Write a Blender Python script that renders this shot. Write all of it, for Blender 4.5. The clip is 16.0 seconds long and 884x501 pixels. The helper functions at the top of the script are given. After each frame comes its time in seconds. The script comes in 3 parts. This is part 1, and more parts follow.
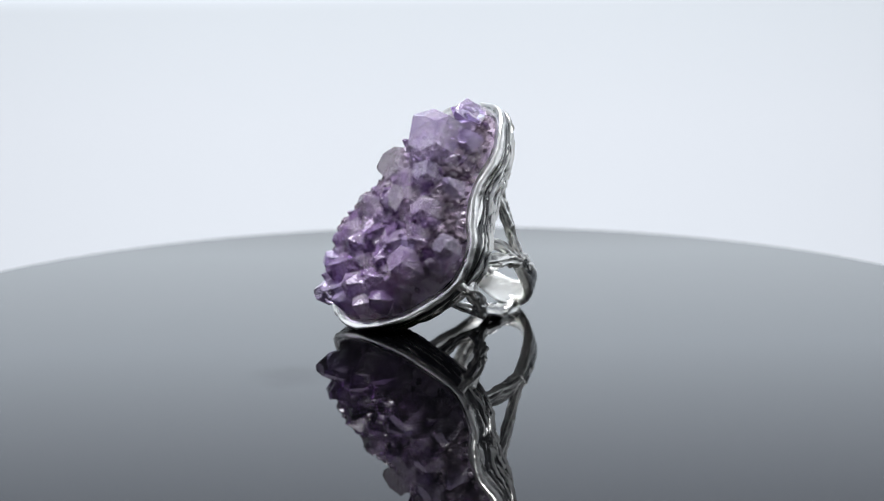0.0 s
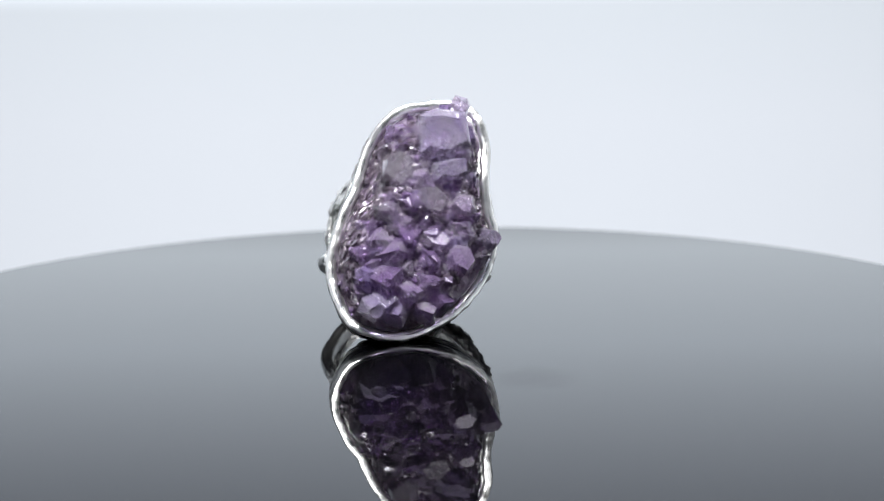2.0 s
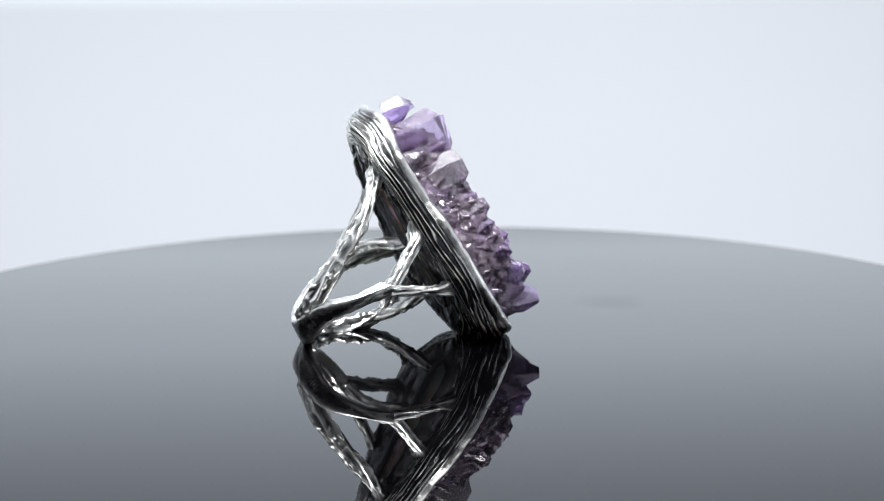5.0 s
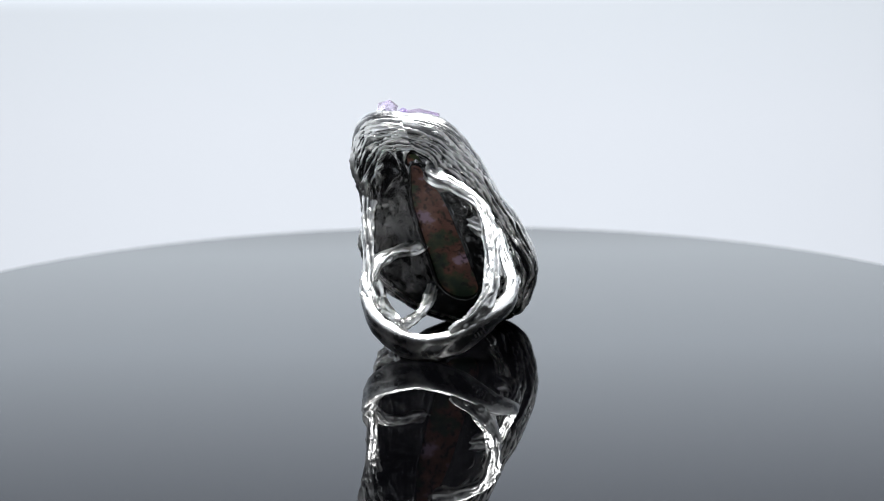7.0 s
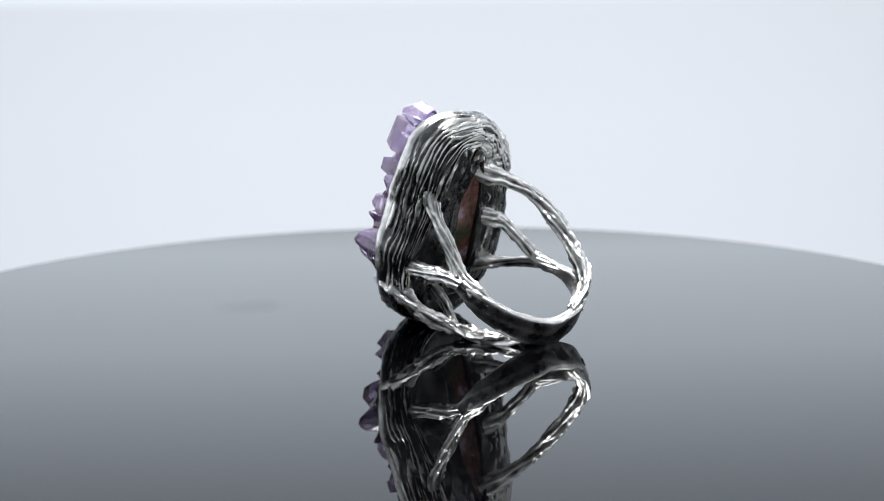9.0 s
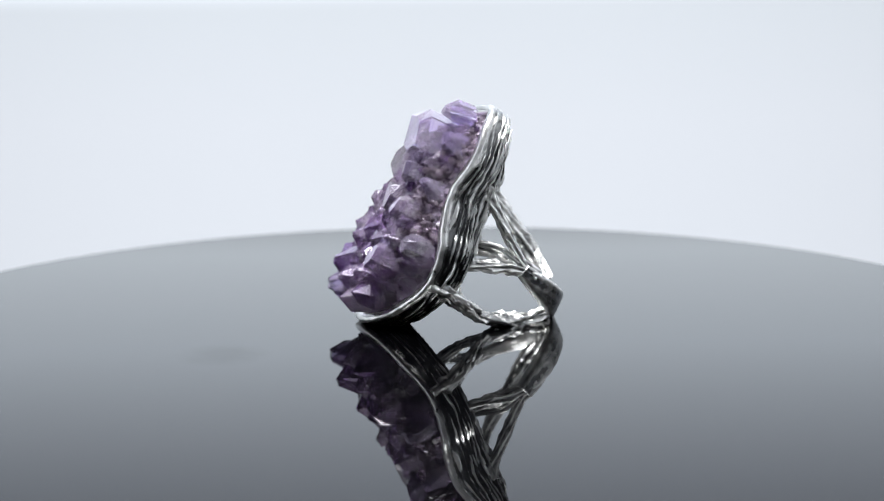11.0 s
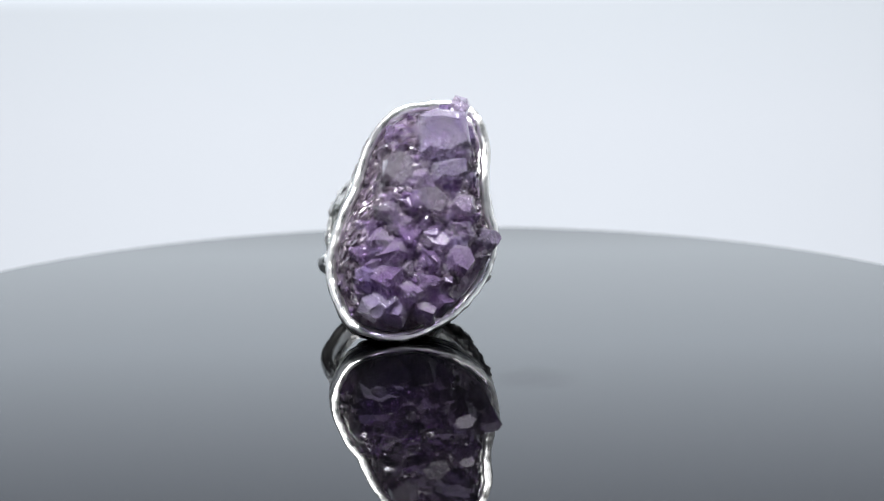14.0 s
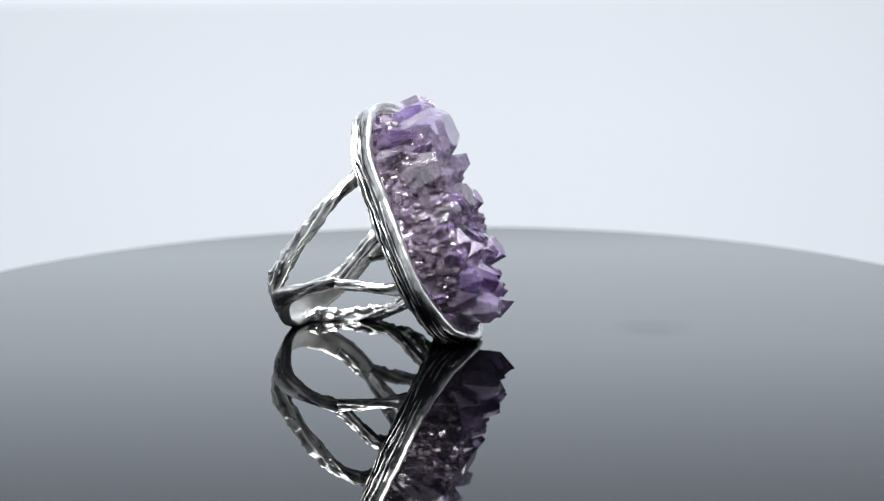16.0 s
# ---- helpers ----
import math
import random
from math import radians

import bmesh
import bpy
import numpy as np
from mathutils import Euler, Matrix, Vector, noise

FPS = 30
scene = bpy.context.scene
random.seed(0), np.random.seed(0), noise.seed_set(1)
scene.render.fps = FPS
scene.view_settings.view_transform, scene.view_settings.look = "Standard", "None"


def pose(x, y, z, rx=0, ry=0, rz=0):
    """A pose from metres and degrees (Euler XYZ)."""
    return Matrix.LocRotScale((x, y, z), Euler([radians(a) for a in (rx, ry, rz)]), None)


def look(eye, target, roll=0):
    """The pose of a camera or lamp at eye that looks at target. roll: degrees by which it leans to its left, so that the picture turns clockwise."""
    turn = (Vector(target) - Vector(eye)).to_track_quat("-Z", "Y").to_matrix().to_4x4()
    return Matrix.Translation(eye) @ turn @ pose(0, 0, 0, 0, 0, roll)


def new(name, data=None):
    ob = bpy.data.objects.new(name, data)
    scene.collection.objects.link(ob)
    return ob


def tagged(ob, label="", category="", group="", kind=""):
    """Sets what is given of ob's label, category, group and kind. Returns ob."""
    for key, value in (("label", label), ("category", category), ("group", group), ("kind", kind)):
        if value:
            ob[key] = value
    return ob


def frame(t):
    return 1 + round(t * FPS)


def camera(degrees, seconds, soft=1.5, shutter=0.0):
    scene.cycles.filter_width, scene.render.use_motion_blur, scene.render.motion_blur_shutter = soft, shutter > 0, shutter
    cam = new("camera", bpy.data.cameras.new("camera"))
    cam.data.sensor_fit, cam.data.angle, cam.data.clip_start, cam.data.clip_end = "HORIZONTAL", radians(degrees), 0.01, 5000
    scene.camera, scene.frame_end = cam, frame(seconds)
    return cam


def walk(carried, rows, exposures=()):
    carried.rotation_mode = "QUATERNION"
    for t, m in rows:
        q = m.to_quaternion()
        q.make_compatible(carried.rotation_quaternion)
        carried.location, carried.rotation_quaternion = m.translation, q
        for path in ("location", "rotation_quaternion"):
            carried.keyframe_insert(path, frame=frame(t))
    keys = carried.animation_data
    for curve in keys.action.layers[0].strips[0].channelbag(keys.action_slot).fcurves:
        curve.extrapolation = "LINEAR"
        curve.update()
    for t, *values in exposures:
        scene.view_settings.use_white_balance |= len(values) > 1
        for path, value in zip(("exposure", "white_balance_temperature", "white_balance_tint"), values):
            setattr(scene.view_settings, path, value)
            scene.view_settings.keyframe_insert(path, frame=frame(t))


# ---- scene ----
cam = camera(32.383, 16.0, 1.0)
still = Matrix([[0.999872, 0.013783, -0.008173, 0.0], [-0.010493, 0.177729, -0.984024, -0.2055], [-0.01211, 0.983983, 0.17785, 0.047867], [0, 0, 0, 1]])
walk(cam, [(0, still), (16, still)])
cam.data.dof.use_dof = True
cam.data.dof.focus_distance = 0.197
cam.data.dof.aperture_fstop = 25.0

# ---- light ----
world = bpy.data.worlds.new("studio_air")
scene.world = world
world.use_nodes = True
world.node_tree.nodes["Background"].inputs["Color"].default_value = (0.75, 0.8, 0.88, 1)
world.node_tree.nodes["Background"].inputs["Strength"].default_value = 0.3


def area(name, eye, target, sx, sy, watts, color):
    data = bpy.data.lights.new(name, "AREA")
    data.shape, data.size, data.size_y, data.energy, data.color = "RECTANGLE", sx, sy, watts, color
    ob = new(name, data)
    ob.matrix_world = look(eye, target)
    return ob


area("softbox_light", (0.02, 0.02, 0.46), (0, 0, 0), 0.42, 0.36, 3.8, (0.97, 0.985, 1.0))
area("front_softbox_light", (-0.06, -0.12, 0.5), (0, 0, 0.015), 0.2, 0.14, 5.2, (0.97, 0.985, 1.0))


# ---- materials ----
def material(name):
    m = bpy.data.materials.new(name)
    m.use_nodes = True
    nt = m.node_tree
    return m, nt, nt.nodes["Principled BSDF"]


def node(nt, kind, **values):
    n = nt.nodes.new(kind)
    for key, value in values.items():
        if key in n.inputs:
            n.inputs[key].default_value = value
    return n


def noise_tex(nt, scale, detail=4.0, rough=0.55, coord="Object", stretch=None):
    tc = nt.nodes.new("ShaderNodeTexCoord")
    n = node(nt, "ShaderNodeTexNoise", Scale=scale, Detail=detail, Roughness=rough)
    src = tc.outputs[coord]
    if stretch:
        mp = nt.nodes.new("ShaderNodeMapping")
        mp.inputs["Scale"].default_value = stretch
        nt.links.new(src, mp.inputs["Vector"])
        src = mp.outputs["Vector"]
    nt.links.new(src, n.inputs["Vector"])
    return n.outputs["Fac"]


def ramp(nt, fac, stops):
    r = nt.nodes.new("ShaderNodeValToRGB")
    els = r.color_ramp.elements
    while len(els) < len(stops):
        els.new(0.5)
    for e, (p, c) in zip(els, stops):
        e.position, e.color = p, (*c, 1)
    nt.links.new(fac, r.inputs["Fac"])
    return r.outputs["Color"]


def bump(nt, height, bsdf, strength, distance):
    b = node(nt, "ShaderNodeBump", Strength=strength, Distance=distance)
    nt.links.new(height, b.inputs["Height"])
    nt.links.new(b.outputs["Normal"], bsdf.inputs["Normal"])


def mix_color(nt, fac, a, b):
    m = nt.nodes.new("ShaderNodeMix")
    m.data_type = "RGBA"
    nt.links.new(fac, m.inputs["Factor"])
    for sock, val in ((m.inputs[6], a), (m.inputs[7], b)):
        if isinstance(val, tuple):
            sock.default_value = (*val, 1)
        else:
            nt.links.new(val, sock)
    return m.outputs[2]


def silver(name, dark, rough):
    """Blackened silver: dark patina in the grooves, ridges rubbed bright; the mask also carries painted light."""
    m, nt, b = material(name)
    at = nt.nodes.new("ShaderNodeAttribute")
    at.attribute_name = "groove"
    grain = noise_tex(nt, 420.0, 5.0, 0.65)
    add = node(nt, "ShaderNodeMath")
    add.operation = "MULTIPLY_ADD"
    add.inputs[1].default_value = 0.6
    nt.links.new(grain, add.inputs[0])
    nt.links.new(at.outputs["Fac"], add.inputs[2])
    wear_light = ramp(nt, add.outputs[0], [(0.0 + 0.43 * dark, (0, 0, 0)), (0.33 + 0.58 * dark, (1, 1, 1))])
    nt.links.new(mix_color(nt, wear_light, (0.1, 0.101, 0.104), (0.92, 0.915, 0.895)), b.inputs["Base Color"])
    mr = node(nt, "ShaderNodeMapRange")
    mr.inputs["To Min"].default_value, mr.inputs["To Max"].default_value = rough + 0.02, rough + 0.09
    nt.links.new(wear_light, mr.inputs["Value"])
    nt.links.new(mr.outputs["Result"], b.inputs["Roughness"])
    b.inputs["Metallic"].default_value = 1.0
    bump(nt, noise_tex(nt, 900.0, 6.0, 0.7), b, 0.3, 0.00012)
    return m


def quartz(name, deep, mid, pale, clear, rough=0.04, grain=1.6):
    """Amethyst: clouded colour inside a glassy skin."""
    m, nt, b = material(name)
    oi = nt.nodes.new("ShaderNodeObjectInfo")
    tc = nt.nodes.new("ShaderNodeTexCoord")
    n = node(nt, "ShaderNodeTexNoise", Scale=grain, Detail=5.0, Roughness=0.6)
    nt.links.new(tc.outputs["Object"], n.inputs["Vector"])
    add = node(nt, "ShaderNodeMath")
    add.operation = "MULTIPLY_ADD"
    add.inputs[1].default_value = 0.45
    nt.links.new(oi.outputs["Random"], add.inputs[0])
    nt.links.new(n.outputs["Fac"], add.inputs[2])
    sep = nt.nodes.new("ShaderNodeSeparateXYZ")
    nt.links.new(tc.outputs["Object"], sep.inputs["Vector"])
    zone = node(nt, "ShaderNodeMapRange")
    zone.inputs["From Min"].default_value, zone.inputs["From Max"].default_value = 1.0, 0.0
    zone.inputs["To Min"].default_value, zone.inputs["To Max"].default_value = -0.1, 0.12
    nt.links.new(sep.outputs["Z"], zone.inputs["Value"])
    tot = node(nt, "ShaderNodeMath")
    nt.links.new(add.outputs[0], tot.inputs[0])
    nt.links.new(zone.outputs["Result"], tot.inputs[1])
    col = ramp(nt, tot.outputs[0], [(0.45, deep), (0.7, mid), (1.0, pale)])
    nt.links.new(col, b.inputs["Base Color"])
    b.inputs["Roughness"].default_value = rough
    b.inputs["IOR"].default_value = 1.46
    b.inputs["Transmission Weight"].default_value = clear
    bump(nt, noise_tex(nt, grain * 1.8, 3.0, 0.5), b, 0.14, 0.00025)
    return m


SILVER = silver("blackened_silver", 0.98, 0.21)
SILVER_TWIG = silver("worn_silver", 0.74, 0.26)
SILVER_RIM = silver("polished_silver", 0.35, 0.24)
AMETHYST = quartz("amethyst", (0.37, 0.24, 0.5), (0.6, 0.46, 0.73), (0.87, 0.79, 0.91), 0.83, 0.04)
AMETHYST_PALE = quartz("pale_amethyst", (0.42, 0.31, 0.62), (0.55, 0.44, 0.74), (0.77, 0.69, 0.88), 0.8, 0.05)
LILAC = quartz("clear_lilac_quartz", (0.58, 0.5, 0.7), (0.73, 0.66, 0.83), (0.9, 0.86, 0.96), 0.86, 0.08)
AMETHYST_GREY = quartz("smoky_quartz", (0.42, 0.34, 0.48), (0.6, 0.52, 0.65), (0.82, 0.76, 0.86), 0.86, 0.03)
BROWNISH = quartz("brownish_quartz", (0.37, 0.27, 0.4), (0.51, 0.41, 0.52), (0.68, 0.6, 0.66), 0.84, 0.11)
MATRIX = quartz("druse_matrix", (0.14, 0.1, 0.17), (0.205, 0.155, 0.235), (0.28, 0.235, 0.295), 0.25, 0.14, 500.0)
CRUST = quartz("quartz_crust", (0.36, 0.275, 0.385), (0.46, 0.37, 0.47), (0.58, 0.51, 0.57), 0.82, 0.1, 600.0)


def agate():
    m, nt, b = material("agate_back")
    a = noise_tex(nt, 210.0, 4.0)
    col = ramp(nt, a, [(0.37, (0.012, 0.027, 0.012)), (0.45, (0.05, 0.062, 0.028)), (0.49, (0.14, 0.055, 0.038)), (0.57, (0.22, 0.105, 0.075)), (0.63, (0.42, 0.28, 0.37))])
    speck = ramp(nt, noise_tex(nt, 1100.0, 3.0), [(0.36, (0.2, 0.16, 0.14)), (0.46, (1, 1, 1))])
    mul = nt.nodes.new("ShaderNodeMix")
    mul.data_type, mul.blend_type = "RGBA", "MULTIPLY"
    mul.inputs["Factor"].default_value = 1.0
    nt.links.new(col, mul.inputs[6])
    nt.links.new(speck, mul.inputs[7])
    nt.links.new(mul.outputs[2], b.inputs["Base Color"])
    b.inputs["Roughness"].default_value = 0.3
    return m


AGATE = agate()


def acrylic():
    m, nt, b = material("black_acrylic")
    tc = nt.nodes.new("ShaderNodeTexCoord")
    mp = nt.nodes.new("ShaderNodeMapping")
    mp.inputs["Location"].default_value = (0.0169, 0.0251, 0)
    nt.links.new(tc.outputs["Object"], mp.inputs["Vector"])
    wob = node(nt, "ShaderNodeTexNoise", Scale=320.0, Detail=3.0)
    nt.links.new(tc.outputs["Object"], wob.inputs["Vector"])
    ln = node(nt, "ShaderNodeVectorMath")
    ln.operation = "LENGTH"
    nt.links.new(mp.outputs["Vector"], ln.inputs[0])
    add = node(nt, "ShaderNodeMath")
    add.operation = "MULTIPLY_ADD"
    add.inputs[1].default_value = 0.004
    nt.links.new(wob.outputs["Fac"], add.inputs[0])
    nt.links.new(ln.outputs["Value"], add.inputs[2])
    mr = node(nt, "ShaderNodeMapRange")
    mr.inputs["From Min"].default_value, mr.inputs["From Max"].default_value = 0.0085, 0.004
    nt.links.new(add.outputs[0], mr.inputs["Value"])
    b.inputs["Base Color"].default_value = (0.0006, 0.0006, 0.0008, 1)
    film = node(nt, "ShaderNodeMapRange")
    film.inputs["To Min"].default_value, film.inputs["To Max"].default_value = 0.5, 0.36
    nt.links.new(mr.outputs["Result"], film.inputs["Value"])
    nt.links.new(film.outputs["Result"], b.inputs["Specular IOR Level"])
    b.inputs["Roughness"].default_value = 0.012
    b.inputs["IOR"].default_value = 1.38
    return m


ACRYLIC = acrylic()


def plain(name, a, b2, scale, rough):
    m, nt, b = material(name)
    nt.links.new(ramp(nt, noise_tex(nt, scale), [(0.35, a), (0.65, b2)]), b.inputs["Base Color"])
    b.inputs["Roughness"].default_value = rough
    bump(nt, noise_tex(nt, scale * 30), b, 0.1, 0.0005)
    return m


TENT = plain("white_tent_fabric", (0.76, 0.78, 0.8), (0.82, 0.83, 0.85), 8.0, 0.8)
GREY_CLOTH = plain("grey_studio_cloth", (0.16, 0.165, 0.175), (0.21, 0.215, 0.225), 5.0, 0.9)
BASE_PLASTIC = plain("black_plastic", (0.02, 0.02, 0.021), (0.028, 0.028, 0.03), 40.0, 0.4)


def glowing():
    """The backdrop sheet glows by itself, without a lamp; its brightness is painted by height."""
    m, nt, b = material("glowing_sheet")
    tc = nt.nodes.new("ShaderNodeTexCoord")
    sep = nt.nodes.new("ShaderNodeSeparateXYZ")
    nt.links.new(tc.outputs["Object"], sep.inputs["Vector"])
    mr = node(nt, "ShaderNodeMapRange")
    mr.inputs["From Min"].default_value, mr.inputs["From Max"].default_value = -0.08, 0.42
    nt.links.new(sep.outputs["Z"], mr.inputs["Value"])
    # stops from 0.265 up lie out of view, painted bright to lighten the table's reflection
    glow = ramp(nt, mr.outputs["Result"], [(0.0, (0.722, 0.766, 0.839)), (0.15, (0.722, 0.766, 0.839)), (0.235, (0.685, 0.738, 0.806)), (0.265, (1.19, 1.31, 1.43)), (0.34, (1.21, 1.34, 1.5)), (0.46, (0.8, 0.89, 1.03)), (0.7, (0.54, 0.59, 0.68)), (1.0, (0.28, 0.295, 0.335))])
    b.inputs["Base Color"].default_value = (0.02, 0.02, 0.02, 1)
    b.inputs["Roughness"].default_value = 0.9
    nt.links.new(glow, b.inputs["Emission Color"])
    # the glow is painted dimmer towards both sides
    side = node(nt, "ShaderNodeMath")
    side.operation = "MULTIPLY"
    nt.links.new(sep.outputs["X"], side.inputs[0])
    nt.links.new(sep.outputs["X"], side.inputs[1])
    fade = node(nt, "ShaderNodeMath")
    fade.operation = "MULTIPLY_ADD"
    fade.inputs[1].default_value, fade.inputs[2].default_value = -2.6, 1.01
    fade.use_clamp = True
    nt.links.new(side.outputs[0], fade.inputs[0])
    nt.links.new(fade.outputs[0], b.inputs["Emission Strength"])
    return m


GLOWING = glowing()


# ---- building helpers ----
def mesh_of(bm, name, mat, smooth=False):
    bmesh.ops.recalc_face_normals(bm, faces=bm.faces[:])
    me = bpy.data.meshes.new(name)
    for f in bm.faces:
        f.smooth = smooth
    bm.to_mesh(me)
    bm.free()
    me.materials.append(mat)
    return me


def part(name, bm, mat, parent, label="", smooth=False):
    ob = new(name, mesh_of(bm, name, mat, smooth))
    ob.parent = parent
    return tagged(ob, label)


def box(name, lo, hi, mat, label="", kind="structure"):
    bm = bmesh.new()
    bmesh.ops.create_cube(bm, size=1.0)
    for v in bm.verts:
        v.co = [lo[k] + (v.co[k] + 0.5) * (hi[k] - lo[k]) for k in range(3)]
    return tagged(new(name, mesh_of(bm, name, mat)), label, kind=kind)


# ---- the studio ----
box("floor", (-0.7, -0.7, -0.1), (0.7, 0.37, -0.08), TENT, "white tabletop of the photo booth")
box("wall_left", (-0.62, -0.7, -0.08), (-0.6, 0.35, 0.7), TENT, "white fabric side of the photo booth")
box("wall_right", (0.6, -0.7, -0.08), (0.62, 0.35, 0.7), TENT, "white fabric side of the photo booth")
# unseen cloths, added to close the booth; their grey sets what the silver reflects
box("wall_front", (-0.6, -0.7, -0.08), (0.6, -0.68, 0.7), GREY_CLOTH, "unseen grey cloth behind the camera, added for reflections")
box("ceiling", (-0.62, -0.7, 0.7), (0.62, 0.37, 0.72), GREY_CLOTH, "unseen grey cloth top of the photo booth, added for reflections")
box("backdrop", (-0.62, 0.35, -0.08), (0.62, 0.36, 0.7), GLOWING, "plain pale blue-white glowing backdrop sheet")


def lathe(profile, steps):
    bm = bmesh.new()
    rings = []
    for r, z in profile:
        if r < 1e-6:
            rings.append([bm.verts.new((0, 0, z))])
        else:
            rings.append([bm.verts.new((r * math.cos(2 * math.pi * k / steps), r * math.sin(2 * math.pi * k / steps), z)) for k in range(steps)])
    for a, b in zip(rings, rings[1:]):
        for k in range(steps):
            j = (k + 1) % steps
            if len(a) == 1:
                bm.faces.new((a[0], b[k], b[j]))
            elif len(b) == 1:
                bm.faces.new((a[k], a[j], b[0]))
            else:
                bm.faces.new((a[k], a[j], b[j], b[k]))
    return bm


TABLE_R = 0.08535
turntable = tagged(new("turntable"), "glossy black acrylic turntable disc, faintly smudged", "turntable")
part("disc", lathe([(0, 0), (TABLE_R - 0.0004, 0), (TABLE_R - 0.0001, -0.0002), (TABLE_R, -0.0006), (TABLE_R, -0.0044), (TABLE_R - 0.0004, -0.005), (0, -0.005)], 256), ACRYLIC, turntable)
part("foot", lathe([(0, -0.005), (0.03, -0.005), (0.031, -0.02), (0.055, -0.03), (0.06, -0.078), (0.059, -0.08), (0, -0.08)], 96), BASE_PLASTIC, turntable, "black plastic motor base", True)

# ---- the ring: width u, length v and height w over the stone's seat, in millimetres ----
AX_U = Vector((0.73497, -0.67810, 0))
AX_V = Vector((0.28923, 0.31349, 0.90447))
AX_W = Vector((-0.61332, -0.66476, 0.42653))
SEAT = Vector((-2, 0, 15.0))


def at(u, v, w):
    return (SEAT + AX_U * u + AX_V * v + AX_W * w) * 0.001


def spline(points, n, closed=False):
    """n samples of a Catmull-Rom curve through tuples of numbers."""
    pts = [Vector(p) for p in points] if len(points[0]) <= 3 else [np.array(p, float) for p in points]
    k = len(pts)
    out = []
    spans = k if closed else k - 1
    for i in range(n):
        x = i * spans / (n if closed else n - 1)
        a = min(int(x), spans - 1)
        f = x - a
        q = [pts[(a + d) % k] if closed else pts[max(0, min(k - 1, a + d))] for d in (-1, 0, 1, 2)]
        out.append(0.5 * (2 * q[1] + (q[2] - q[0]) * f + (2 * q[0] - 5 * q[1] + 4 * q[2] - q[3]) * f ** 2 + (3 * q[1] - q[0] - 3 * q[2] + q[3]) * f ** 3))
    return out


OUTLINE = [(3.9, 17.5, -1.9), (-1.5, 16.1, -1.7), (-5.3, 11.9, -2.8), (-8.1, 5.8, -2.6), (-10.8, 0.7, -2.3), (-12.7, -5.7, -2.1), (-11.6, -11.8, -1.3), (-9.2, -14.6, -0.3), (-4.8, -15.7, 0.1),
           (0.5, -14.2, -0.5), (4.5, -11.8, -1.0), (8.6, -7.4, -1.8), (10.4, -2.4, -0.8), (9.8, 1.0, 0.1), (9.7, 5.3, 0.6), (10.7, 10.3, 0.0), (10.1, 14.3, 0.0), (8.4, 16.6, -0.6)]
NS = 360
RIM = spline(OUTLINE, NS, True)
OUT = []
for i in range(NS):
    d = RIM[(i + 4) % NS] - RIM[i - 4]
    OUT.append(Vector((-d.y, d.x)).normalized() if d.length else Vector((1, 0)))
if sum(OUT[i].dot(RIM[i].xy) for i in range(NS)) < 0:
    OUT = [-o for o in OUT]


def fbm(x, y, z, octaves=3):
    return noise.fractal(Vector((x, y, z)), 1.0, 2.0, octaves, noise_basis="PERLIN_ORIGINAL")


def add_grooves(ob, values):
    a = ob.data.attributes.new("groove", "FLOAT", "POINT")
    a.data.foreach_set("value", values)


def ridges(q, s, seed, warp=0.8):
    """0 in the grooves to 1 on the crests of bark-like lines that run along s, merge and break off."""
    x = q + warp * fbm(s * 0.3, q * 0.3, seed, 2) + 0.22 * fbm(s * 1.0, q * 0.9, seed + 7, 2)
    crest = (1 - abs(math.sin(math.pi * x))) ** 1.5
    return max(0.0, min(1.0, crest * (1.0 + 0.9 * fbm(s * 0.5, math.floor(x + 0.5) * 3.7, seed + 3, 2))))


# ---- bezel ----
ring = tagged(new("ring"), "blackened silver ring with a raw purple amethyst cluster, on a turntable", "ring")
PROFILE = [(-1.7, -3.0), (-1.4, -1.6), (-1.15, -0.8), (-0.95, -0.4), (-0.85, -0.5), (-0.7, -0.15), (-0.5, 0.22), (-0.15, 0.12), (0.25, 0.3), (0.56, 0.05), (0.6, -0.4), (0.5, -0.8)]


def slot_point(a):
    """The opening in the back of the bezel."""
    ca, sa = math.cos(a), math.sin(a)
    v = 1.5 + 10.9 * math.copysign(abs(sa) ** 0.7, sa)
    f = (v + 9.2) / 22
    mid = -3.1 + 5.3 * f
    half = 3.4 - 2.0 * f + 0.2 * math.sin(5 * a)
    return Vector((mid + half * math.copysign(abs(ca) ** 0.7, ca), v))


